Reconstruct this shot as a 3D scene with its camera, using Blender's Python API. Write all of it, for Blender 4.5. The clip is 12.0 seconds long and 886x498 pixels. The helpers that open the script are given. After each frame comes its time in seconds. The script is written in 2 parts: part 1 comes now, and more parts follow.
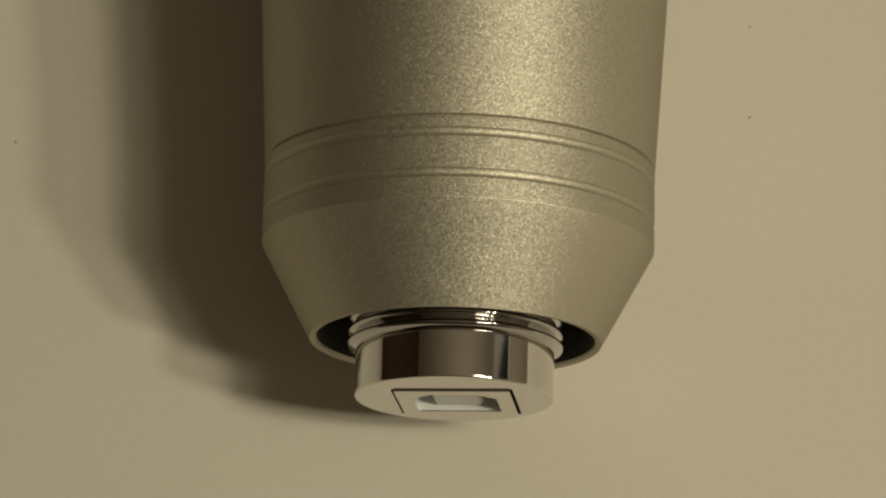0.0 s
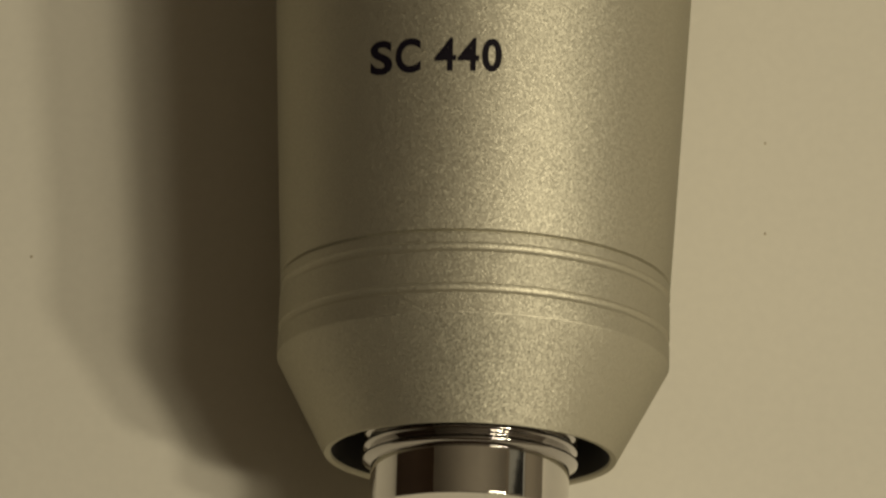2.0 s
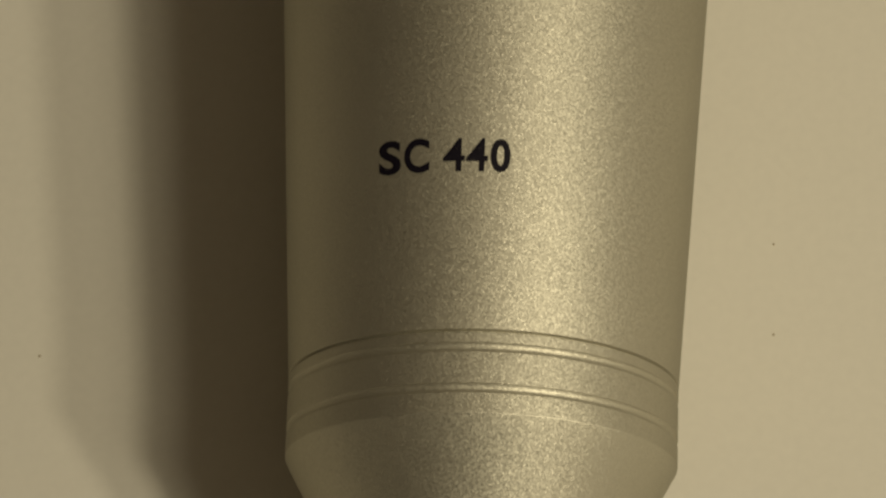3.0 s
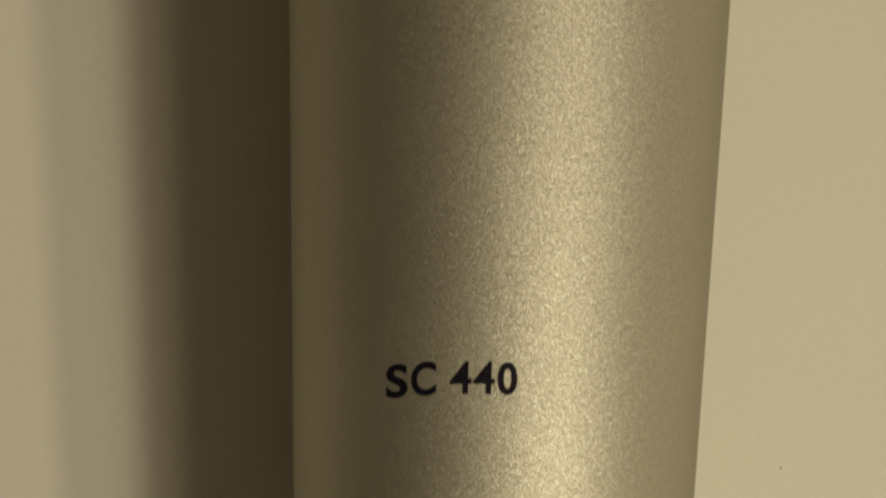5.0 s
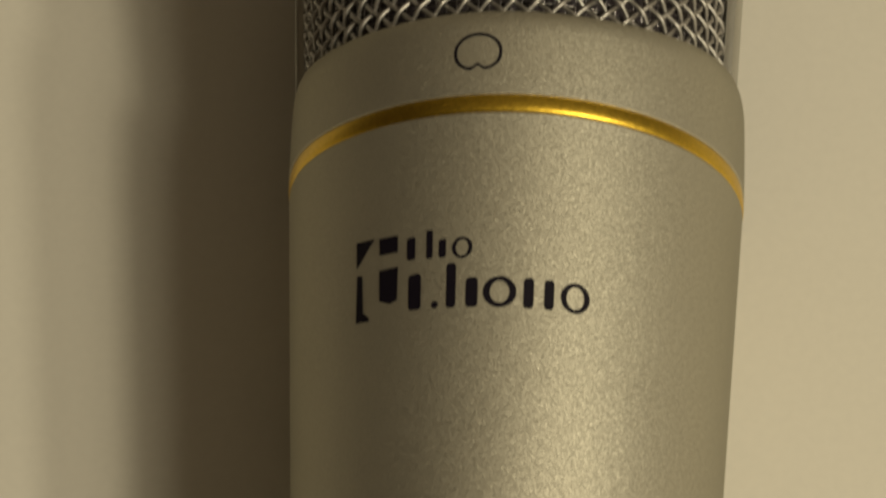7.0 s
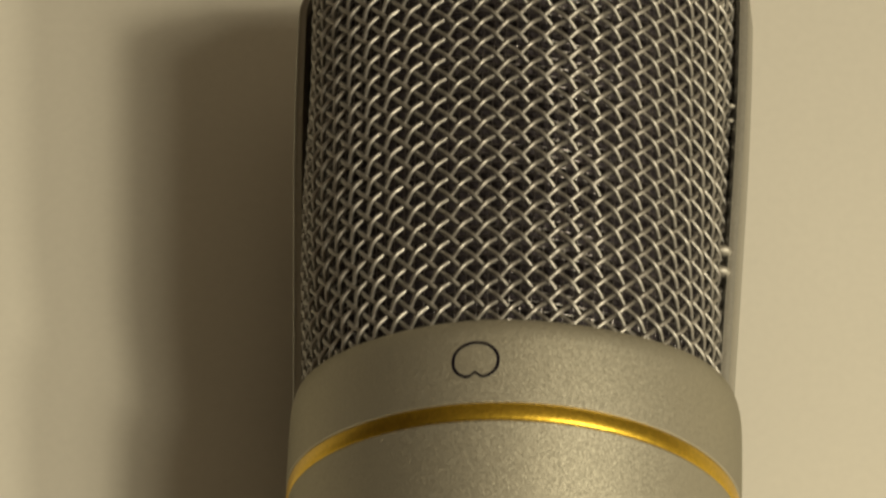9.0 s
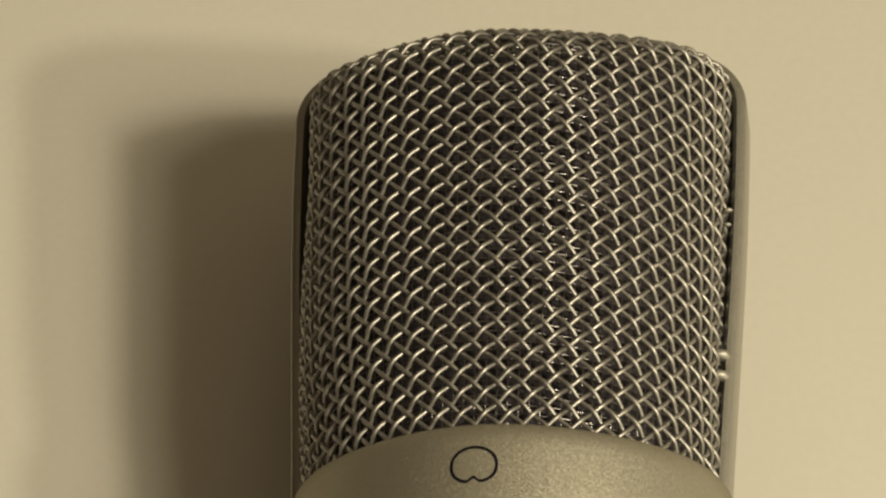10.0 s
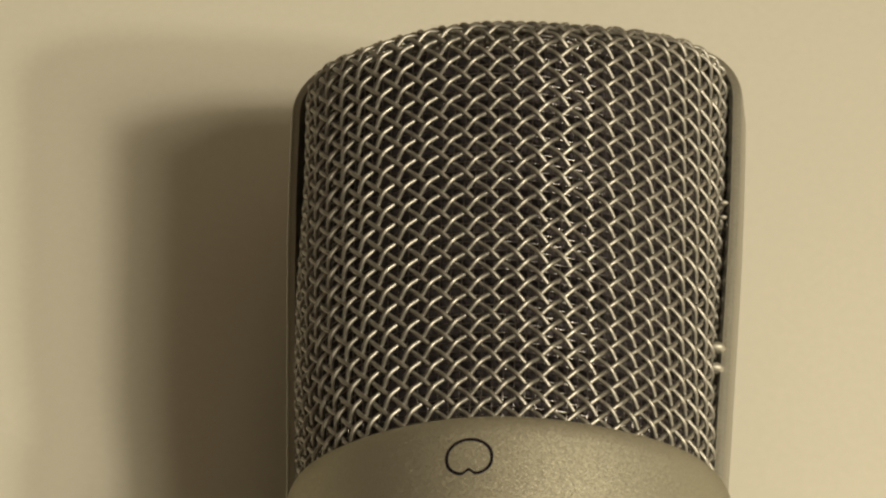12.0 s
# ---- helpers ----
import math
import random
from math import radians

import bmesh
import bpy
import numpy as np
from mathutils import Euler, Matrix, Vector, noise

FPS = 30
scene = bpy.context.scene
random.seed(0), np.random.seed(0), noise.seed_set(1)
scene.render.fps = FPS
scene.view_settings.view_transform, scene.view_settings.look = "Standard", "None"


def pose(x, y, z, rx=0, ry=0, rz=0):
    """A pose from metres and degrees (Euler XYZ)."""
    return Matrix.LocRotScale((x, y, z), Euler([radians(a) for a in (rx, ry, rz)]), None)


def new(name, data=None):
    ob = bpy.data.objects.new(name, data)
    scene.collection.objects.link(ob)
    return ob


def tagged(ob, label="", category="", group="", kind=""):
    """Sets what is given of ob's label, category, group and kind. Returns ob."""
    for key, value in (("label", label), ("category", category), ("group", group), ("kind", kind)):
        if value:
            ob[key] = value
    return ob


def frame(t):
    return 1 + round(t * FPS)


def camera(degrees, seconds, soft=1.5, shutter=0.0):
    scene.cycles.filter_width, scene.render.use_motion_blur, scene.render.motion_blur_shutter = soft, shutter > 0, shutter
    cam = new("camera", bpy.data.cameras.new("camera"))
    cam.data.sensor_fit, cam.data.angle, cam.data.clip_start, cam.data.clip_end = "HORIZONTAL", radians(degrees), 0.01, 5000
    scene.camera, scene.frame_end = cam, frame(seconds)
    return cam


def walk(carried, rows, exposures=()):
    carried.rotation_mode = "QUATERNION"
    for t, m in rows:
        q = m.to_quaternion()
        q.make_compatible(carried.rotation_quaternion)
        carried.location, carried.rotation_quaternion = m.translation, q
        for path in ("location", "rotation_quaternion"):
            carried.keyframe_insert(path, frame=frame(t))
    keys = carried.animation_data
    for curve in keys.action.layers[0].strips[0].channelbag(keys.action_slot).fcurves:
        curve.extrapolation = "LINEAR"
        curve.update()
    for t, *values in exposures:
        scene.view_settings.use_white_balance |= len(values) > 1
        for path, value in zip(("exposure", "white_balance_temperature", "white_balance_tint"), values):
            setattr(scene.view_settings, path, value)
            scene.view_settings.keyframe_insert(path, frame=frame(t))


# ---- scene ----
# The camera stands on a tripod over the table and tilts along the microphone.
cam = camera(11.24, 12.0, soft=2.3, shutter=0.5)
EYE = (0.00000, -0.12397, 0.45821)
PATH = [
    (0, 17.679, -0.283, 1.511),
    (0.5, 17.740, -0.275, 1.520),
    (1, 18.092, -0.245, 1.536),
    (1.5, 18.637, -0.164, 1.569),
    (2, 19.149, -0.149, 1.720),
    (2.5, 19.872, -0.149, 1.869),
    (3, 20.425, -0.087, 1.863),
    (3.5, 21.067, -0.077, 1.989),
    (5.3, 23.930, -0.039, 1.982),
    (5.5, 24.447, -0.038, 1.983),
    (6, 25.740, -0.037, 1.993),
    (6.2, 26.212, -0.037, 1.995),
    (6.5, 27.150, -0.041, 1.997),
    (6.8, 27.793, -0.083, 2.062),
    (7, 28.273, -0.063, 2.035),
    (8.8, 31.787, -0.212, 2.228),
    (9, 32.195, -0.125, 2.075),
    (9.3, 32.771, -0.070, 1.980),
    (9.5, 33.211, -0.052, 1.932),
    (9.7, 33.330, -0.057, 1.934),
    (10, 33.527, -0.068, 1.936),
    (10.5, 33.585, -0.081, 1.916),
    (11, 33.406, -0.154, 1.931),
    (11.5, 33.417, -0.159, 1.960),
    (12, 33.428, -0.163, 1.979),
]
EXPOSURES = [(0, 0.03), (1.0, 0.02), (1.5, 0.05), (2.5, 0.15), (3.5, 0.24), (5.5, 0.32), (6.5, 0.39), (7.2, 0.48), (8.8, 0.75), (9.5, 0.88), (10.0, 0.93), (12.0, 0.97)]
walk(cam, [(t, pose(*EYE, rx, ry, rz)) for t, rx, ry, rz in PATH], EXPOSURES)

# ---- light: a pale room, three warm bulbs of a lamp over the table, one added fill ----
world = bpy.data.worlds.new("world")
scene.world = world
world.use_nodes = True
world.node_tree.nodes["Background"].inputs[0].default_value = (1.0, 0.85, 0.6, 1)
world.node_tree.nodes["Background"].inputs[1].default_value = 0.02
LAMP_COLOUR = (1.0, 0.89, 0.628)


def warm_light(place, watts, radius):
    lamp = new("warm_light", bpy.data.lights.new("warm_light", "POINT"))
    lamp.data.energy, lamp.data.color, lamp.data.shadow_soft_size = watts, LAMP_COLOUR, radius
    lamp.location = place
    return lamp


warm_light((0.424, -0.138, 0.720), 4.60, 0.034)
warm_light((0.500, -0.186, 0.590), 4.05, 0.024)
warm_light((0.480, -0.190, 0.720), 2.40, 0.045)
# added wide soft fill that lightens the core of the shadow, not a bulb
warm_light((0.345, -0.110, 0.720), 2.60, 0.060)

# ---- materials ----


def material(name, colour, rough=0.5, metal=0.0, spread=0.0, scale=100.0, bump=0.0, bump_scale=1000.0, rough_spread=0.0, stretch=(1, 1, 1), stain=0.0, stain_scale=20.0, flake=0.0, flake_scale=6500.0):
    m = bpy.data.materials.new(name)
    m.use_nodes = True
    nodes, links = m.node_tree.nodes, m.node_tree.links
    p = nodes["Principled BSDF"]
    p.inputs["Base Color"].default_value = (*colour, 1)
    p.inputs["Roughness"].default_value = rough
    p.inputs["Metallic"].default_value = metal
    place = nodes.new("ShaderNodeTexCoord")
    mapping = nodes.new("ShaderNodeMapping")
    mapping.inputs["Scale"].default_value = stretch
    links.new(place.outputs["Object"], mapping.inputs["Vector"])

    def grain(size, detail=2.0):
        n = nodes.new("ShaderNodeTexNoise")
        n.inputs["Scale"].default_value, n.inputs["Detail"].default_value = size, detail
        links.new(mapping.outputs["Vector"], n.inputs["Vector"])
        return n.outputs["Fac"]

    def spanned(value, low, high):
        r = nodes.new("ShaderNodeMapRange")
        r.inputs["From Min"].default_value, r.inputs["From Max"].default_value = 0.3, 0.7
        r.inputs["To Min"].default_value, r.inputs["To Max"].default_value = low, high
        links.new(value, r.inputs["Value"])
        return r.outputs["Result"]

    if spread or stain:
        fine = spanned(grain(scale), 1 - spread, 1 + spread)
        wide = spanned(grain(stain_scale, 4.0), 1 - stain, 1 + stain)
        both = nodes.new("ShaderNodeMath")
        both.operation = "MULTIPLY"
        links.new(fine, both.inputs[0])
        links.new(wide, both.inputs[1])
        mix = nodes.new("ShaderNodeVectorMath")
        mix.operation = "SCALE"
        mix.inputs[0].default_value = colour
        links.new(both.outputs[0], mix.inputs["Scale"])
        links.new(mix.outputs["Vector"], p.inputs["Base Color"])
    if rough_spread:
        links.new(spanned(grain(scale * 0.7), rough - rough_spread, rough + rough_spread), p.inputs["Roughness"])
    if bump:
        b = nodes.new("ShaderNodeBump")
        b.inputs["Strength"].default_value, b.inputs["Distance"].default_value = bump, 0.0001
        links.new(grain(bump_scale, 3.0), b.inputs["Height"])
        links.new(b.outputs["Normal"], p.inputs["Normal"])
    if flake:
        cells = nodes.new("ShaderNodeTexVoronoi")
        cells.inputs["Scale"].default_value = flake_scale
        links.new(mapping.outputs["Vector"], cells.inputs["Vector"])
        tilt = nodes.new("ShaderNodeVectorMath")
        tilt.operation = "SUBTRACT"
        tilt.inputs[1].default_value = (0.5, 0.5, 0.5)
        links.new(cells.outputs["Color"], tilt.inputs[0])
        lean = nodes.new("ShaderNodeVectorMath")
        lean.operation = "SCALE"
        lean.inputs["Scale"].default_value = flake
        links.new(tilt.outputs["Vector"], lean.inputs[0])
        skin = nodes.new("ShaderNodeNewGeometry")
        total = nodes.new("ShaderNodeVectorMath")
        links.new(skin.outputs["Normal"], total.inputs[0])
        links.new(lean.outputs["Vector"], total.inputs[1])
        unit = nodes.new("ShaderNodeVectorMath")
        unit.operation = "NORMALIZE"
        links.new(total.outputs["Vector"], unit.inputs[0])
        links.new(unit.outputs["Vector"], p.inputs["Normal"])
    return m


M_TABLE = material("white_laminate", (0.74, 0.71, 0.64), 0.45, 0, 0.015, 900, 0.06, 700, 0.04, stain=0.02, stain_scale=14)
M_SATIN = material("satin_nickel_paint", (0.60, 0.572, 0.478), 0.55, 0.95, 0.06, 5500, 0, 7000, 0.06, stain=0.02, stain_scale=60, flake=0.26, flake_scale=10000)
M_SATIN.node_tree.nodes["Principled BSDF"].inputs["Specular Tint"].default_value = (0.08, 0.075, 0.06, 1)
M_FRAME = material("satin_nickel_frame", (0.47, 0.455, 0.41), 0.48, 0.9, 0.06, 3000, 0.2, 3000, 0.05)
M_GOLD = material("gold_lacquer", (0.72, 0.48, 0.06), 0.37, 1.0, 0.10, 2600, 0.25, 3600, 0.04)
M_CHROME = material("chrome", (0.71, 0.69, 0.665), 0.05, 1.0, 0.02, 800, 0.02, 900)
# chrome darkened to stand for the dark camera side the nut would reflect
M_NUT = material("chrome_dimmed_reflection", (0.50, 0.48, 0.47), 0.06, 1.0, 0.03, 800, 0.02, 900)
M_WIRE = material("satin_nickel_wire", (0.44, 0.422, 0.395), 0.45, 0.88, 0.08, 1800, 0.1, 2500, 0.06)
M_FINE = material("fine_mesh_wire", (0.38, 0.36, 0.36), 0.30, 1.0, 0.08, 1800)
# near-black colour stands for the shade in the bore
M_BORE_SHADE = material("bore_shade", (0.018, 0.015, 0.014), 0.7, 0, 0.1, 500)
M_LINING = material("brown_cloth", (0.042, 0.034, 0.041), 0.8, 0, 0.3, 2500, 0.5, 2500)
M_INK = material("dark_ink", (0.006, 0.004, 0.010), 0.6, 0, 0.15, 2500)
M_INK.node_tree.nodes["Principled BSDF"].inputs["Specular IOR Level"].default_value = 0.2
M_PLASTIC = material("pale_plastic", (0.80, 0.83, 0.84), 0.4, 0, 0.04, 900)
# opaque pane, the dark of night is put into its colour
M_PANE = material("night_dark_pane", (0.02, 0.022, 0.026), 0.04, 0, 0.05, 6)
M_SPECK = material("speck_of_dirt", (0.42, 0.36, 0.27), 0.8, 0, 0.2, 3000)
M_SOLDER = material("solder", (0.60, 0.58, 0.53), 0.6, 1.0, 0.05, 2000)
M_WALL = material("painted_wall", (0.56, 0.50, 0.42), 0.8, 0, 0.03, 60, 0.1, 300, stain=0.04, stain_scale=2)
M_CEILING = material("ceiling_paint", (0.50, 0.455, 0.40), 0.8, 0, 0.03, 60, 0.1, 300, stain=0.03, stain_scale=2)
M_DARKWALL = material("brown_wall", (0.085, 0.05, 0.032), 0.7, 0, 0.05, 60, 0.1, 300, stain=0.1, stain_scale=2)
M_FLOOR = material("brown_floor", (0.26, 0.18, 0.12), 0.5, 0, 0.1, 30, stain=0.15, stain_scale=3)

# ---- helpers ----
MM = 0.001
FRAME_ROLL = -7.0  # the same for the frame of the grille
FRONT = -10.0  # degrees by which the microphone lies rolled about its own axis


def finish(name, bm, mat, parent=None, label="", smooth=True):
    me = bpy.data.meshes.new(name)
    bm.to_mesh(me)
    bm.free()
    for f in me.polygons:
        f.use_smooth = smooth
    me.materials.append(mat)
    ob = new(name, me)
    ob.parent = parent
    if label:
        ob["label"] = label
    return ob


def part(name, bm, mat, parent, label="", smooth=True):
    return finish(name, bm, mat, parent, label, smooth)


def spin(bm, lines, n=192, lift=None):
    """Turn profile lines of (along, radius) in millimetres about the long axis; each line is smooth, lines meet in sharp edges."""
    last, last_end = None, None
    for line in lines:
        rings = []
        for y, r in line:
            if not rings and last_end == (y, r):
                rings.append(last)
                continue
            ring = []
            for i in range(n):
                a = math.tau * i / n
                dy = lift(a, y) if lift else 0.0
                ring.append(bm.verts.new((r * MM * math.sin(a), (y + dy) * MM, r * MM * math.cos(a))))
            rings.append(ring)
        for a, b in zip(rings, rings[1:]):
            for i in range(n):
                j = (i + 1) % n
                bm.faces.new((a[i], b[i], b[j], a[j]))
        if rings[0] is last:
            for i in range(n):
                bm.edges.get((last[i], last[(i + 1) % n])).smooth = False
        last, last_end = rings[-1], line[-1]


def rounded(y0, r0, y1, r1, bulge_y, bulge_r, steps=6):
    """Points on a quarter round from (y0, r0) to (y1, r1) by way of the corner."""
    out = []
    for i in range(steps + 1):
        t = i / steps
        out.append(((1 - t) ** 2 * y0 + 2 * t * (1 - t) * bulge_y + t * t * y1, (1 - t) ** 2 * r0 + 2 * t * (1 - t) * bulge_r + t * t * r1))
    return out


def tube(bm, pts, radius, sides=6, normals=None):
    """A round wire along points."""
    n = len(pts)
    rings = []
    for i, p in enumerate(pts):
        way = (pts[min(i + 1, n - 1)] - pts[max(i - 1, 0)]).normalized()
        up = normals[i] if normals else Vector((0, 0, 1))
        side = way.cross(up).normalized()
        up = side.cross(way)
        rings.append([bm.verts.new(p + (side * math.cos(math.tau * k / sides) + up * math.sin(math.tau * k / sides)) * radius) for k in range(sides)])
    for a, b in zip(rings, rings[1:]):
        for k in range(sides):
            bm.faces.new((a[k], a[(k + 1) % sides], b[(k + 1) % sides], b[k]))
    bm.faces.new(rings[0][::-1])
    bm.faces.new(rings[-1])


def smooth(a, b, t):
    t = max(0.0, min(1.0, (t - a) / (b - a)))
    return t * t * (3 - 2 * t)


def slant(a, y):
    """The seam with the gold ring sits a little askew."""
    return 0.7 * max(0.0, -math.sin(a)) ** 5 * smooth(107.0, 113.0, y) * (1 - smooth(115.7, 121.0, y))


def body_radius(y):
    return 20.0 + 0.0543 * (y - 24.0) if y > 24.0 else 20.0


# ---- the setting ----


def slab(name, x0, x1, y0, y1, z0, z1, mat, label, bevel=0.0):
    bm = bmesh.new()
    bmesh.ops.create_cube(bm, size=1)
    for v in bm.verts:
        v.co = Vector(((x0 + x1) / 2 + v.co.x * (x1 - x0), (y0 + y1) / 2 + v.co.y * (y1 - y0), (z0 + z1) / 2 + v.co.z * (z1 - z0)))
    if bevel:
        bmesh.ops.bevel(bm, geom=bm.edges[:], offset=bevel, segments=3, affect="EDGES")
    return tagged(finish(name, bm, mat, None, "", False), label, kind="structure")


FLOOR_Z = -0.75
HALF = 1.5
slab("floor", -HALF - 0.1, HALF + 0.1, -HALF - 0.1, HALF + 0.1, FLOOR_Z - 0.1, FLOOR_Z, M_FLOOR, "dark brown floor of a small room")
slab("ceiling", -HALF - 0.1, HALF + 0.1, -HALF - 0.1, HALF + 0.1, 1.70, 1.80, M_CEILING, "plain pale ceiling of a small room")
slab("wall_north", -HALF - 0.1, HALF + 0.1, HALF, HALF + 0.1, FLOOR_Z, 1.70, M_WALL, "plain pale painted wall")
# unseen wall behind the camera, made dark to dim reflections on the metal
slab("wall_south", -HALF - 0.1, HALF + 0.1, -HALF - 0.1, -HALF, FLOOR_Z, 1.70, M_DARKWALL, "plain dark brown wall out of view, keeps reflections dark")
WINDOW = (-0.25, 1.15, 0.72, 1.52)  # along the wall, and up


def walled(x0, x1, y0, y1, z0, z1, hole):
    """A wall across x with one opening through it."""
    bm = bmesh.new()
    a, b, c, d = hole
    for u0, u1, w0, w1 in ((y0, a, z0, z1), (b, y1, z0, z1), (a, b, z0, c), (a, b, d, z1)):
        made = bmesh.ops.create_cube(bm, size=1)["verts"]
        for v in made:
            v.co = Vector(((x0 + x1) / 2 + v.co.x * (x1 - x0), (u0 + u1) / 2 + v.co.y * (u1 - u0), (w0 + w1) / 2 + v.co.z * (w1 - w0)))
    return bm


tagged(finish("wall_east", walled(HALF, HALF + 0.1, -HALF, HALF, FLOOR_Z, 1.70, WINDOW), M_WALL, None, "", False), "plain pale painted wall with a window", kind="structure")
slab("wall_west", -HALF - 0.1, -HALF, -HALF, HALF, FLOOR_Z, 1.70, M_DARKWALL, "plain dark brown wall out of view, keeps reflections dark")

table = tagged(new("table"), "plain off-white laminate table under a microphone", "table")
table.location = (0.1, 0.15, FLOOR_Z)
TOP = -FLOOR_Z


def box(x0, x1, y0, y1, z0, z1, bevel):
    bm = bmesh.new()
    bmesh.ops.create_cube(bm, size=1)
    for v in bm.verts:
        v.co = Vector(((x0 + x1) / 2 + v.co.x * (x1 - x0), (y0 + y1) / 2 + v.co.y * (y1 - y0), (z0 + z1) / 2 + v.co.z * (z1 - z0)))
    bmesh.ops.bevel(bm, geom=bm.edges[:], offset=bevel, segments=3, affect="EDGES")
    return bm


window = tagged(new("window_1"), "white framed window, night painted as dark panes", kind="structure")
WA, WB, WC, WD = WINDOW
WM = (WA + WB) / 2
for y0, y1, z0, z1 in ((WA, WA + 0.06, WC, WD), (WB - 0.06, WB, WC, WD), (WM - 0.05, WM + 0.05, WC + 0.06, WD - 0.06), (WA + 0.06, WB - 0.06, WC, WC + 0.06), (WA + 0.06, WB - 0.06, WD - 0.06, WD)):
    part("window_frame", box(HALF + 0.015, HALF + 0.075, y0, y1, z0, z1, 0.004), M_PLASTIC, window, "", False)
for y0, y1 in ((WA + 0.06, WM - 0.05), (WM + 0.05, WB - 0.06)):
    part("pane", box(HALF + 0.040, HALF + 0.046, y0, y1, WC + 0.06, WD - 0.06, 0.001), M_PANE, window, "", False)
part("window_sill", box(HALF - 0.06, HALF + 0.012, WA - 0.03, WB + 0.03, WC - 0.03, WC - 0.002, 0.005), M_PLASTIC, window, "", False)

part("tabletop", box(-0.7, 0.7, -0.5, 0.5, TOP - 0.03, TOP, 0.004), M_TABLE, table, "", False)
for sx in (-1, 1):
    for sy in (-1, 1):
        part("leg", box(sx * 0.63 - 0.025, sx * 0.63 + 0.025, sy * 0.43 - 0.025, sy * 0.43 + 0.025, 0, TOP - 0.03, 0.004), M_TABLE, table, "", False)

# small specks of dirt on the laminate
for x, y, size in ((0.03104, 0.04832, 0.15), (0.03110, 0.03791, 0.16), (-0.04785, 0.03286, 0.16)):
    bm = bmesh.new()
    bmesh.ops.create_icosphere(bm, subdivisions=2, radius=size * MM)
    for v in bm.verts:
        v.co = v.co * (1 + 0.3 * noise.noise(v.co * 4000 + Vector((x, y, 0)) * 900))
        v.co.z *= 0.3
    bm.transform(Matrix.Translation((x - 0.1, y - 0.15, TOP)))
    part("speck", bm, M_SPECK, table, "tiny brown speck of dirt")

# ---- the microphone, lying on the table ----
LEAN = math.degrees(math.atan(0.0495))
mic = tagged(new("microphone"), "satin nickel condenser microphone with woven wire grille lying on the table", "microphone")
mic.matrix_world = pose(0, 0, 0.01931, LEAN, 0, 0)

# body shell with turned grooves
bm = bmesh.new()
spin(bm, [
    [(6.3, 14.15), (6.05, 14.25)],
    [(6.05, 14.25), (5.95, 14.85)],
    [(5.95, 14.85), (15.70, 20.0)],
    [(15.70, 20.0), (15.80, 20.03)],
    [(15.80, 20.03), (17.80, 20.02)],
    [(17.80, 20.02), (17.86, 19.86)],
    [(17.86, 19.86), (18.05, 19.74), (18.30, 19.72), (18.55, 19.80), (18.70, 19.90)],
    [(18.70, 19.90), (18.76, 20.02)],
    [(18.76, 20.02), (21.98, 20.00)],
    [(21.98, 20.00), (22.04, 19.84)],
    [(22.04, 19.84), (22.25, 19.72), (22.50, 19.70), (22.75, 19.79), (22.88, 19.88)],
    [(22.88, 19.88), (22.94, 20.00)],
    [(22.94, 20.00), (23.90, 20.00)],
    [(23.90, 20.00), (24.05, 19.66)],
    [(24.05, 19.66), (24.14, 19.66)],
    [(24.14, 19.66), (24.30, 20.02)],
    [(24.30, 20.02)] + [(y, body_radius(y)) for y in range(26, 113, 4)] + [(113.4, body_radius(113.4))],
    [(113.4, body_radius(113.4)), (113.60, 24.80), (113.68, 24.5)],
], lift=slant)
body = part("body", bm, M_SATIN, mic, "tapered satin nickel body with turned grooves")

bm = bmesh.new()
spin(bm, [[(113.58, 24.70), (113.66, 24.82), (113.9, 24.93), (114.3, 24.98), (114.8, 24.99), (115.3, 24.95), (115.58, 24.90), (115.62, 24.60)]], lift=slant)
part("trim_ring", bm, M_GOLD, mic, "shiny gold trim ring")


def saddle(a, y):
    """The collar's upper edge climbs towards the two feet of the grille frame."""
    reach = max(0.0, min(1.0, (y - 120.0) / 6.0))
    return 2.2 * abs(math.sin(a - radians(FRONT))) ** 4 * reach


bm = bmesh.new()
spin(bm, [
    [(115.55, 24.6), (115.62, 24.93), (115.75, 25.02)],
    [(115.75, 25.02), (118, 25.04), (120, 25.04), (122, 25.03), (123.4, 25.0)] + rounded(123.4, 25.0, 126.2, 23.5, 125.9, 24.9, 8)[1:],
    [(126.2, 23.5), (126.0, 22.6)],
    [(126.0, 22.6), (122.0, 22.4)],
], lift=lambda a, y: saddle(a, y) + slant(a, y))
collar = part("collar", bm, M_SATIN, mic, "satin nickel collar under the grille")

# ---- connector end ----
SOCKET_TURN = radians(6.2)
SOCKET_X, SOCKET_Z = 0.29, -1.05


def socket_xz(u, w):
    c, s = math.cos(SOCKET_TURN), math.sin(SOCKET_TURN)
    return SOCKET_X + u * c - w * s, SOCKET_Z + u * s + w * c


def polygon_reach(poly, angle):
    """Distance from the middle of a convex outline to its edge at an angle."""
    d = (math.cos(angle), math.sin(angle))
    best = 1e9
    for (ax, ay), (bx, by) in zip(poly, poly[1:] + poly[:1]):
        ex, ey = bx - ax, by - ay
        det = d[0] * -ey + ex * d[1]
        if abs(det) < 1e-9:
            continue
        t = (ax * -ey + ex * ay) / det
        k = (d[0] * ay - d[1] * ax) / det
        if t > 0 and -1e-6 <= k <= 1 + 1e-6:
            best = min(best, t)
    return best


def loop_angles(poly, n):
    return sorted({round(math.tau * i / n, 5) for i in range(n)} | {round(math.atan2(y, x) % math.tau, 5) for x, y in poly})


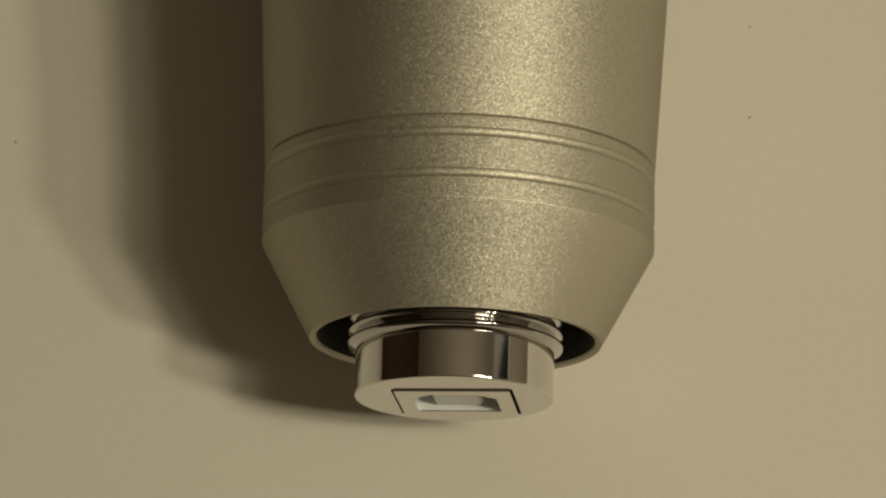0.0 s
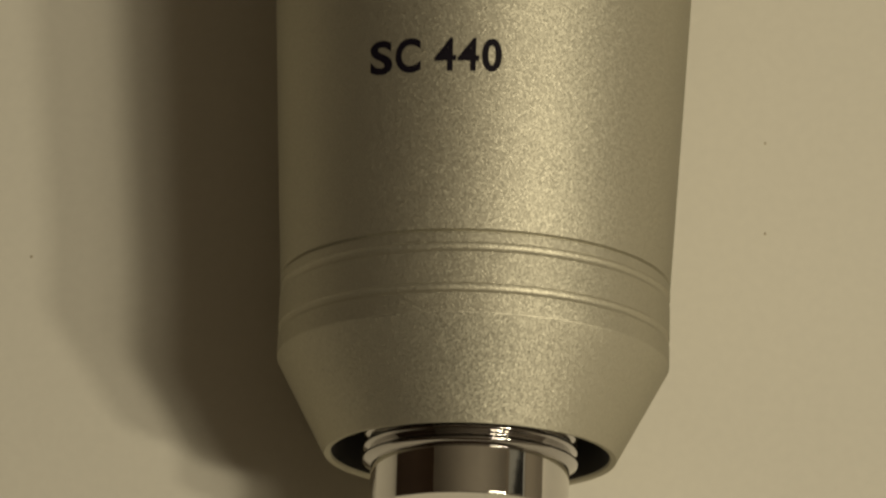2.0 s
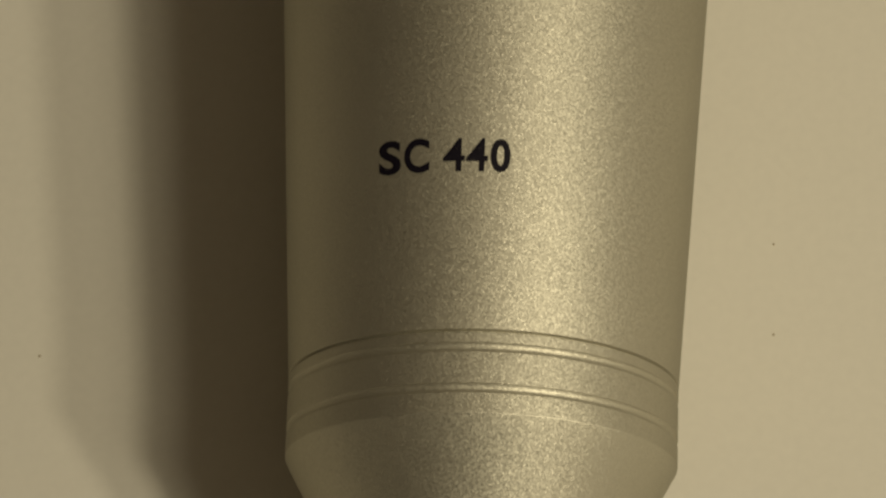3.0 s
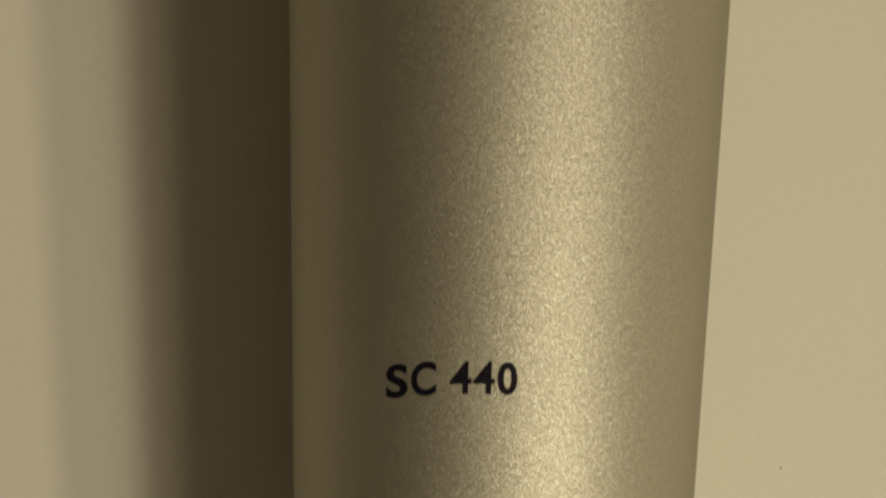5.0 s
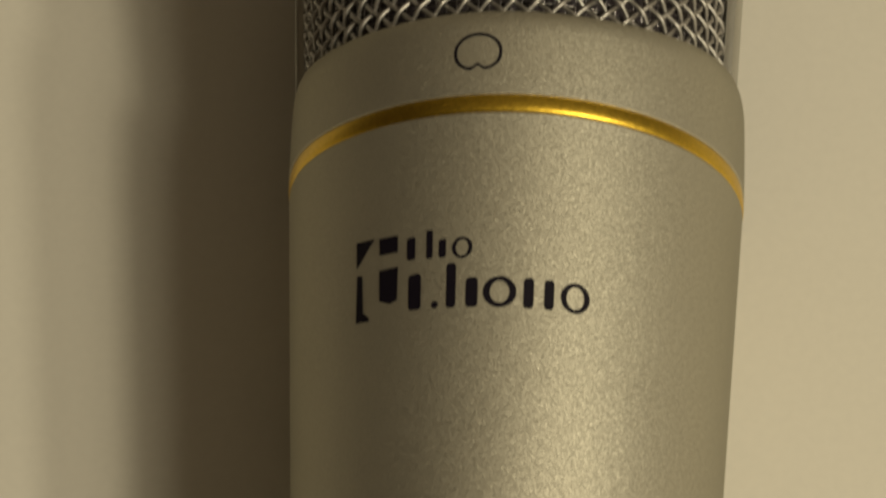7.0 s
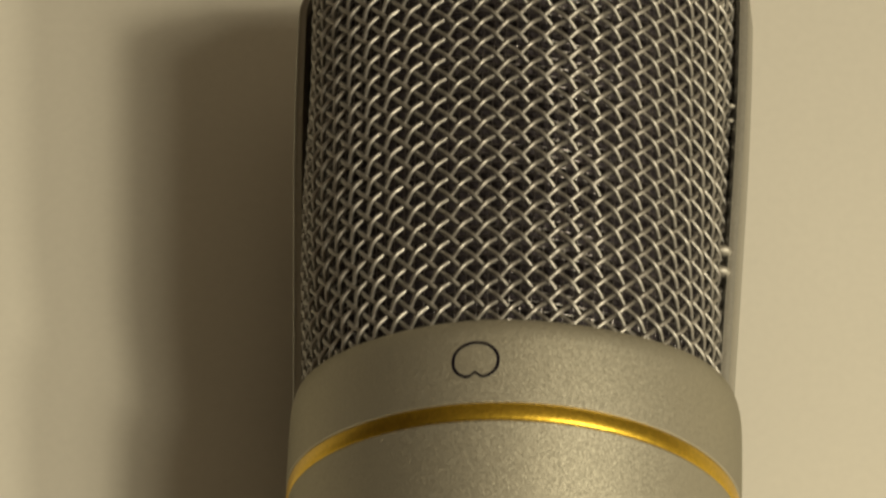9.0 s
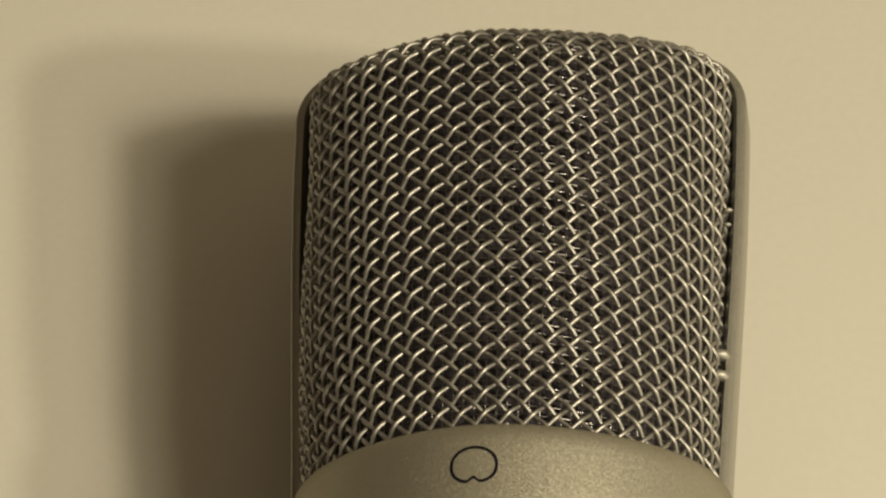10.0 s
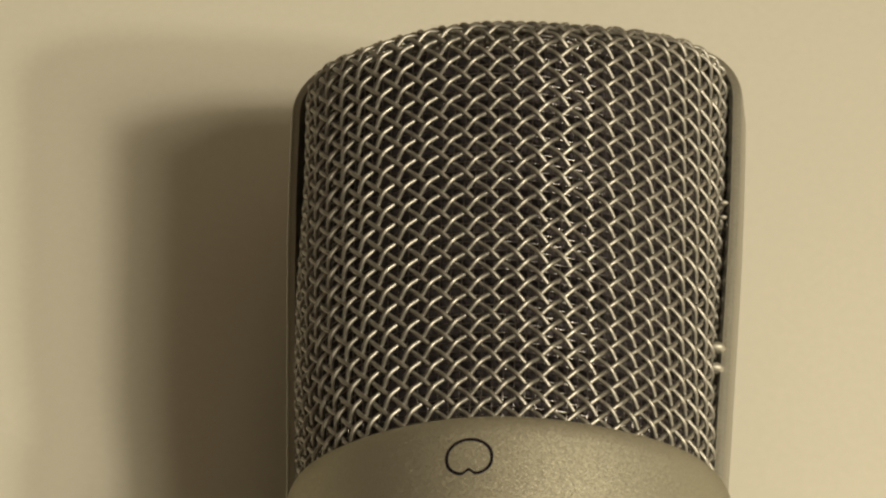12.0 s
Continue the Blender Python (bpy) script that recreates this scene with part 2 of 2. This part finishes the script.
def holed_face(bm, outer, inner, y, depth, angles):
    """A flat face with a hole, and the hole's walls going in. outer: a function of the angle, or an outline."""
    def at(d, a, yy):
        x, z = socket_xz(d * math.cos(a), d * math.sin(a))
        return bm.verts.new((x * MM, yy * MM, z * MM))
    rim = [at(outer(a), a, y) for a in angles]
    lip = [at(polygon_reach(inner, a), a, y) for a in angles]
    lip2 = [at(polygon_reach(inner, a), a, y) for a in angles]
    deep = [at(polygon_reach(inner, a), a, y + depth) for a in angles]
    n = len(angles)
    for i in range(n):
        j = (i + 1) % n
        bm.faces.new((rim[i], rim[j], lip[j], lip[i]))
        bm.faces.new((lip2[i], lip2[j], deep[j], deep[i]))
    return deep


SQUARE = [(6.15, 5.5), (-6.15, 5.5), (-6.15, -5.5), (6.15, -5.5)]
PLATE = [(5.85, 5.25), (-5.85, 5.25), (-5.85, -5.25), (5.85, -5.25)]
PORT = [(4.25, 2.0), (2.4, 3.7), (-2.4, 3.7), (-4.25, 2.0), (-4.25, -3.7), (4.25, -3.7)]


def barrel_reach(a):
    """Distance from the socket's middle to the barrel's edge."""
    c, s = math.cos(a + SOCKET_TURN), math.sin(a + SOCKET_TURN)
    b = SOCKET_X * c + SOCKET_Z * s
    return -b + math.sqrt(b * b - (SOCKET_X ** 2 + SOCKET_Z ** 2 - 9.95 ** 2))


bm = bmesh.new()
spin(bm, [rounded(0.0, 9.95, 0.22, 10.1, 0.02, 10.08, 5) + [(0.23, 10.1)], [(0.23, 10.1), (4.75, 10.1)], rounded(4.75, 10.1, 5.05, 9.75, 5.03, 10.08, 5) + [(6.0, 9.6)]], 128)
holed_face(bm, barrel_reach, SQUARE, 0.0, 3.0, loop_angles(SQUARE, 96))
barrel = part("barrel", bm, M_CHROME, mic, "chrome connector barrel")

bm = bmesh.new()
holed_face(bm, lambda a: polygon_reach(PLATE, a), PORT, -0.18, 0.15, loop_angles(PLATE + PORT, 48))
for (ax, az), (bx, bz) in zip(PLATE, PLATE[1:] + PLATE[:1]):
    q = []
    for x, z, y in ((ax, az, -0.18), (bx, bz, -0.18), (bx, bz, 3.0), (ax, az, 3.0)):
        px, pz = socket_xz(x, z)
        q.append(bm.verts.new((px * MM, y * MM, pz * MM)))
    bm.faces.new(q)
port = part("usb_socket", bm, M_CHROME, barrel, "square metal data socket", False)

bm = bmesh.new()
ring_front = []
ring_back = []
for x, z in PORT:
    px, pz = socket_xz(x * 1.0, z * 1.0)
    ring_front.append(bm.verts.new((px * MM, -0.03 * MM, pz * MM)))
    ring_back.append(bm.verts.new((px * MM, 8.5 * MM, pz * MM)))
for i in range(6):
    j = (i + 1) % 6
    bm.faces.new((ring_front[i], ring_front[j], ring_back[j], ring_back[i]))
bm.faces.new(ring_back)
part("socket_lining", bm, M_PLASTIC, barrel, "pale plastic lining of the socket", False)
bm = bmesh.new()
bmesh.ops.create_cube(bm, size=1)
for v in bm.verts:
    x, z = socket_xz(v.co.x * 4.9, -0.3 + v.co.z * 5.6)
    v.co = Vector((x * MM, (4.2 + v.co.y * 7.6) * MM, z * MM))
bmesh.ops.bevel(bm, geom=bm.edges[:], offset=0.0002, segments=2, affect="EDGES")
part("contact_tongue", bm, M_PLASTIC, barrel, "pale plastic contact tongue", False)

bm = bmesh.new()
thread = [(4.7, 9.7)]
for i in range(6):
    y = 4.95 + i * 1.2
    thread += [(y, 10.2), (y + 0.28, 10.85), (y + 0.45, 10.97), (y + 0.62, 10.97), (y + 0.80, 10.85), (y + 1.05, 10.05)]
spin(bm, [thread, [(thread[-1][0], thread[-1][1]), (12.3, 9.0)]], 128)
# the nut's dark reflection is put into its chrome colour
part("threaded_nut", bm, M_NUT, mic, "chrome threaded nut")
# bore wall, its recess shade painted as a near-black colour
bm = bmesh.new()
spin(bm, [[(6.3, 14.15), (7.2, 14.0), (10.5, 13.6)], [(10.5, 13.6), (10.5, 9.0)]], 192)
part("bore", bm, M_BORE_SHADE, mic, "inside of the body, shade put into its near-black colour")

# ---- grille ----
Y_MESH, FILLET = 125.0, 4.2
Y_ROUND = 173.1


def round_from(theta):
    """Where the grille's shoulder starts: the top is a vault, low in front and behind, high at the frame."""
    deg = math.degrees(theta)
    tilt = 0.5 * smooth(15, 45, deg) - 1.0 * smooth(50, 72, deg) - 1.5 * smooth(8, 55, -deg)
    return Y_ROUND + tilt + 4.3 * math.sin(theta - radians(FRONT)) ** 2 + 4.0 * math.sin(theta - radians(FRONT)) ** 10


def fillet(theta):
    return FILLET - 1.7 * math.sin(theta - radians(FRONT)) ** 6


def mesh_radius(y):
    return 23.35 + 0.034 * (y - 130.0)


def flatness(theta):
    """The grille's outline, as a share of a true round: its front is pressed a little flat, off the middle, and it dips in beside the frame."""
    deg = (math.degrees(theta) + 180.0) % 360.0 - 180.0
    s, c = math.sin(theta), math.cos(theta)
    mid = s * -2.4 + c * -2.5
    far = mid + math.sqrt(mid * mid + 26.5 ** 2 - 2.4 ** 2 - 2.5 ** 2)
    near = 25.8
    soft = (far ** -24 + near ** -24) ** (-1 / 24)
    return (soft - 0.35 * smooth(66, 78, deg) * (1 - smooth(110, 130, deg)) - 1.3 * smooth(58, 92, -deg)) / 24.03


def skin_radius(theta, y):
    held = 0.35 + 0.65 * smooth(127.0, 143.0, y)
    deg = math.degrees(theta)
    drawn_in = 0.85 * smooth(150.0, 168.0, y) * smooth(58, 86, -deg)
    return mesh_radius(y) * (1 + (flatness(theta) - 1) * held) - drawn_in


def mesh_point(s, theta, off):
    """A place on the grille's skin, s millimetres up its side and over its rounded shoulder."""
    y1, fr = round_from(theta), fillet(theta)
    if s <= y1 - Y_MESH:
        y, r, ny, nr = Y_MESH + s, skin_radius(theta, Y_MESH + s), 0.0, 1.0
    else:
        b = (s - y1 + Y_MESH) / fr
        y, r = y1 + fr * math.sin(b), skin_radius(theta, y1) - fr + fr * math.cos(b)
        ny, nr = math.sin(b), math.cos(b)
    y, r = y + ny * off, r + nr * off
    n = Vector((nr * math.sin(theta), ny, nr * math.cos(theta)))
    return Vector((r * math.sin(theta), y, r * math.cos(theta))) * MM, n


# the sheet of mesh keeps its width as it is bent: turns are counted along its outline
TURNS = np.radians(np.arange(-180.0, 180.25, 0.25))
OUTLINE = np.array([(24.03 * flatness(a) * math.sin(a), 24.03 * flatness(a) * math.cos(a)) for a in TURNS])
ALONG = np.concatenate(([0.0], np.cumsum(np.hypot(*np.diff(OUTLINE, axis=0).T)))) / 24.03
ALONG -= np.interp(radians(-4.8), TURNS, ALONG) + radians(4.8)
GIRTH = math.degrees(ALONG[-1] - ALONG[0])


def bent(degrees):
    """The angle about the axis at a distance along the outline."""
    low = math.degrees(ALONG[0])
    return float(np.interp(radians((degrees - low) % GIRTH + low), ALONG, TURNS))


AROUND = round(GIRTH / 6.316)
STEP = GIRTH / AROUND
RISE = 2.514
SHEAR = -0.26
WIRE = 0.255
Y_CROSS, A_CROSS = 152.87, -4.80


def strand(turn, phase, start):
    """One wire of the weave: a helix that goes over and under the wires that it crosses."""
    bm = bmesh.new()
    pts, normals = [], []
    s = 0.0
    while True:
        rows = (Y_MESH + s - Y_CROSS) / RISE
        theta = bent(A_CROSS + start + rows * turn)
        if s > round_from(theta) - Y_MESH + fillet(theta) * math.pi / 2:
            break
        p, n = mesh_point(s, theta, 0.265 * math.cos(math.tau * rows + phase))
        pts.append(p)
        normals.append(n)
        s += RISE / 8
    tube(bm, pts, WIRE * MM, 6, normals)
    return bm


bm = bmesh.new()
spin(bm, [[(124.0, 22.4), (124.6, 23.3), (125.4, 23.3), (125.6, 22.4)]], 96)
grille = part("grille", bm, M_WIRE, mic, "woven nickel wire grille")
for turn, phase in ((STEP + SHEAR, 0.0), (-STEP + SHEAR, math.pi)):
    for i in range(AROUND):
        part("wire", strand(turn, phase, STEP * i), M_WIRE, grille)


def vault(x, z, lower=0.0):
    """Height of the grille's top over a place inside its shoulder."""
    a = math.atan2(x, z)
    edge = skin_radius(a, Y_ROUND) - fillet(a)
    rim = round_from(a) + fillet(a) - lower
    t = min(1.0, math.hypot(x, z) / edge)
    return rim * t * t + (182.0 - lower) * (1 - t * t)


# crown of the grille: straight wires over the vaulted top
bm = bmesh.new()
R_TOP = mesh_radius(Y_ROUND) - FILLET + 0.3
for d in (0, 1):
    for k in range(-12, 13):
        off = k * 1.80
        if abs(off) > R_TOP - 1:
            continue
        half = math.sqrt(R_TOP ** 2 - off ** 2)
        n = max(8, int(half * 2 / 0.45))
        pts = []
        for i in range(n + 1):
            u = -half + 2 * half * i / n
            x, z = (u, off) if d else (off, u)
            c = math.sqrt(0.5)
            x, z = (x - z) * c, (x + z) * c
            pts.append(Vector((x, vault(x, z) + 0.25 * math.cos(math.pi * u / 1.80 + math.pi * (k + d)), z)) * MM)
        tube(bm, pts, WIRE * MM, 6, [Vector((0, 1, 0))] * len(pts))
part("grille_crown", bm, M_WIRE, grille, "vaulted woven top of the grille")

# fine second mesh behind the weave, and the dark cloth behind that
bm = bmesh.new()
FINE = 118
for i in range(FINE):
    a = math.tau * i / FINE
    pts, normals = [], []
    for k in range(9):
        top = round_from(a) - Y_MESH + fillet(a) * 1.2
        p, n = mesh_point(0.6 + (top - 0.6) * k / 8, a, -1.25)
        pts.append(p)
        normals.append(n)
    tube(bm, pts, 0.08 * MM, 4, normals)
for j in range(47):
    pts, normals = [], []
    for i in range(91):
        p, n = mesh_point(1.0 + j * 1.12, math.tau * i / 90, -1.17)
        pts.append(p)
        normals.append(n)
    tube(bm, pts, 0.08 * MM, 4, normals)
tagged(part("inner_mesh", bm, M_FINE, mic, "fine wire mesh behind the grille"), kind="stuff")

bm = bmesh.new()
rings = []
for k in range(25):
    ring = []
    for i in range(96):
        a = math.tau * i / 96
        if k <= 14:
            p = mesh_point((round_from(a) - Y_MESH + fillet(a) * 1.3) * k / 14, a, -2.1)[0]
        else:
            edge = ring0[i]
            t = 1 - (k - 14) / 10.2
            p = Vector((edge.x * t, edge.y * t * t + 0.1808 * (1 - t * t), edge.z * t))
        ring.append(bm.verts.new(p))
    if k == 14:
        ring0 = [v.co.copy() for v in ring]
    rings.append(ring)
for a, c in zip(rings, rings[1:]):
    for i in range(96):
        bm.faces.new((a[i], c[i], c[(i + 1) % 96], a[(i + 1) % 96]))
bm.faces.new(rings[-1])
part("cloth_lining", bm, M_LINING, mic, "dark brown cloth lining behind the mesh")

# ---- grille frame: one band up a side, over the top and down the other ----


def band_path():
    side = []
    for y in (125.0, 135.0, 145.0, 153.0, 157.0, 161.0, 165.0, 169.0, 173.0, 178.0):
        side.append((24.40 + 0.052 * (y - 130.0) - 0.0009 * max(0.0, y - 153.0) ** 2, y))
    x0, y0 = side[-1]
    r = 7.6
    for i in range(1, 25):
        b = radians(88 * i / 24)
        side.append((x0 + 0.2 * math.sin(b) - r + r * math.cos(b), y0 + r * math.sin(b)))
    x1, y1 = side[-1]
    for i in range(1, 9):
        t = i / 8
        side.append((x1 * (1 - t), y1 + 0.3 * math.sin(t * math.pi / 2)))
    return side + [(-x, y) for x, y in side[-2::-1]]


def frame_band():
    bm = bmesh.new()
    path = band_path()
    # section: (inwards from the outer face, across the band)
    half = 3.6
    section = [(0.0, -half + 0.6), (0.0, half - 0.6), (0.15, half - 0.25), (0.5, half - 0.05), (0.95, half - 0.03), (1.05, half + 0.04), (1.13, half - 0.04), (1.16, half - 0.15), (1.52, half - 0.70), (1.56, half - 0.85), (1.56, -half + 0.85), (1.52, -half + 0.70), (1.16, -half + 0.15), (1.13, -half + 0.04), (1.05, -half - 0.04), (0.95, -half + 0.03), (0.5, -half + 0.05), (0.15, -half + 0.25)]
    rings = []
    for i, (x, y) in enumerate(path):
        ax, ay = path[max(i - 1, 0)]
        bx, by = path[min(i + 1, len(path) - 1)]
        d = Vector((bx - ax, by - ay)).normalized()
        inward = Vector((-d.y, d.x))
        ring = []
        for q, z in section:
            ring.append(bm.verts.new(Vector((x + inward.x * q, y + inward.y * q, z)) * MM))
        rings.append(ring)
    n = len(section)
    for a, b in zip(rings, rings[1:]):
        for k in range(n):
            bm.faces.new((a[k], a[(k + 1) % n], b[(k + 1) % n], b[k]))
    bm.faces.new(rings[0])
    bm.faces.new(rings[-1][::-1])
    bmesh.ops.recalc_face_normals(bm, faces=bm.faces[:])
    for e in bm.edges:
        if len(e.link_faces) == 2 and e.calc_face_angle() > 0.5:
            e.smooth = False
    bm.transform(pose(-0.0004, 0, 0, 0, FRAME_ROLL, 0))
    return bm


band = part("grille_frame", frame_band(), M_FRAME, mic, "satin nickel band framing the grille")
for x, y, size in ((23.4, 145.0, 0.85), (23.3, 142.4, 0.80), (24.2, 163.9, 0.38), (24.1, 162.0, 0.34)):
    bm = bmesh.new()
    bmesh.ops.create_icosphere(bm, subdivisions=2, radius=size * MM)
    for v in bm.verts:
        v.co *= 1 + 0.25 * noise.noise(v.co * 1500)
        v.co.x *= 1.5
        v.co.y *= 0.75
    bm.transform(pose(-0.0004, 0, 0, 0, FRAME_ROLL, 0) @ pose(x * MM, y * MM, 0.0036))
    part("solder_blob", bm, M_SOLDER, mic, "shiny blob of solder")

# ---- print on the body ----


def on_skin(s_deg, y, radius, lift=0.045):
    a = radians(s_deg)
    r = radius + lift
    return Vector((r * math.sin(a), y, r * math.cos(a))) * MM


def outline_part(name, shapes, radius_of, label):
    """Filled outlines in (degrees round the axis, millimetres along it), laid on the skin."""
    bm = bmesh.new()
    for pts in shapes:
        vs = [bm.verts.new(on_skin(a, y, radius_of(y))) for a, y in pts]
        bm.faces.new(vs)
    bmesh.ops.triangulate(bm, faces=bm.faces[:])
    return part(name, bm, M_INK, mic, label, False)


def glyph(char, a0, a1, y0, y1, slant, thick):
    """One letter of the built-in font, fitted between two angles and two heights on the body."""
    data = bpy.data.curves.new("letter", "FONT")
    data.body, data.offset, data.resolution_u = char, thick, 6
    ob = new("letter", data)
    bpy.context.view_layer.update()
    me = bpy.data.meshes.new_from_object(ob.evaluated_get(bpy.context.evaluated_depsgraph_get()))
    bpy.data.objects.remove(ob)
    xs = [v.co.x for v in me.vertices]
    ys = [v.co.y for v in me.vertices]
    bm = bmesh.new()
    bm.from_mesh(me)
    for v in bm.verts:
        u = (v.co.x - min(xs)) / (max(xs) - min(xs))
        w = (v.co.y - min(ys)) / (max(ys) - min(ys))
        a = a0 + (a1 - a0) * u
        y = y0 + (y1 - y0) * w + slant * (a - (a0 + a1) / 2)
        v.co = on_skin(a, y, body_radius(y))
    out = bpy.data.meshes.new("letter")
    bm.to_mesh(out)
    bm.free()
    return out


letters = bmesh.new()
for char, a0, a1, y0, y1, slant in (("S", -31.9, -25.1, 40.45, 43.98, -0.012), ("C", -24.15, -16.8, 40.35, 43.92, -0.008), ("4", -12.95, -7.0, 40.35, 43.76, 0.0), ("4", -6.55, -0.7, 40.32, 43.74, 0.0), ("0", 0.05, 5.45, 40.28, 43.72, 0.0)):
    me = glyph(char, a0, a1, y0, y1, slant, 0.014 if char == "4" else 0.030)
    letters.from_mesh(me)
part("model_lettering", letters, M_INK, mic, "dark printed lettering SC 440", False)


def block(a0, a1, y0, y1, round_a=0.5, round_y=0.3):
    """A plain bar with rounded corners."""
    pts = []
    for ca, cy, start in ((a1 - round_a, y1 - round_y, 0), (a0 + round_a, y1 - round_y, 90), (a0 + round_a, y0 + round_y, 180), (a1 - round_a, y0 + round_y, 270)):
        for i in range(5):
            b = radians(start + 90 * i / 4)
            pts.append((ca + round_a * math.cos(b), cy + round_y * math.sin(b)))
    return pts


EMBLEM = [
    [(-43.1, 98.1), (-37.2, 100.9), (-43.2, 101.1)],
    [(-35.7, 98.85), (-30.2, 98.75), (-30.2, 100.65), (-35.75, 100.75)],
    [(-43.3, 92.0), (-39.0, 91.8), (-38.8, 92.15), (-40.9, 92.9), (-41.2, 97.15), (-42.9, 97.3)],
    [(-35.6, 93.7), (-32.5, 93.1), (-30.3, 93.4), (-30.1, 97.1), (-35.7, 97.15)],
]
outline_part("printed_emblem", EMBLEM, body_radius, "dark printed angular emblem")
SMALL_BARS = [(-27.6, -25.3, 97.55, 100.1), (-22.3, -20.6, 97.4, 100.6), (-19.0, -17.1, 97.35, 99.4)]
LARGE_BARS = [(-27.1, -23.6, 91.9, 95.9), (-20.8, -19.0, 91.75, 92.6), (-16.9, -14.4, 91.65, 96.65), (-11.9, -8.8, 91.6, 94.9), (2.6, 5.2, 91.45, 94.85), (7.8, 10.3, 91.5, 94.8)]
for bar in SMALL_BARS:
    outline_part("print_bar", [block(*bar)], body_radius, "small dark printed bar")
for bar in LARGE_BARS:
    outline_part("print_bar", [block(*bar, 0.9, 0.5)], body_radius, "bold dark printed bar")
for a, y, half_a, half_y, thin in ((-13.0, 98.3, 2.6, 1.2, 0.62), (-3.35, 93.25, 4.2, 1.72, 0.58), (15.75, 93.1, 3.8, 1.68, 0.60)):
    bm = bmesh.new()
    inner, outer = [], []
    for i in range(48):
        c, s = math.cos(math.tau * i / 48), math.sin(math.tau * i / 48)
        outer.append(bm.verts.new(on_skin(a + half_a * c, y + half_y * s, body_radius(y + half_y * s))))
        inner.append(bm.verts.new(on_skin(a + half_a * thin * c, y + half_y * (thin + 0.14) * s, body_radius(y + half_y * (thin + 0.14) * s))))
    for i in range(48):
        j = (i + 1) % 48
        bm.faces.new((inner[i], inner[j], outer[j], outer[i]))
    part("printed_ring", bm, M_INK, mic, "dark printed ring", False)


def pattern_sign():
    """The outline of a pickup pattern: a round loop with a notch."""
    bm = bmesh.new()
    n = 96
    inner, outer = [], []
    for i in range(n):
        a = math.tau * i / n
        for ring, k in ((inner, -0.17), (outer, 0.17)):
            x = (2.42 + k) * math.cos(a)
            s = math.sin(a)
            y = (2.05 + k) * s if s > 0 else -(2.15 + k) * abs(s) ** 0.75 + 0.62 * math.exp(-(x / 0.50) ** 2)
            ring.append(bm.verts.new(on_skin(-10.32 + math.degrees(x / 25.04), 120.68 + y, 25.04, 0.04)))
    for i in range(n):
        j = (i + 1) % n
        bm.faces.new((inner[i], inner[j], outer[j], outer[i]))
    return bm


part("pattern_sign", pattern_sign(), M_INK, mic, "dark printed heart-shaped pickup sign", False)
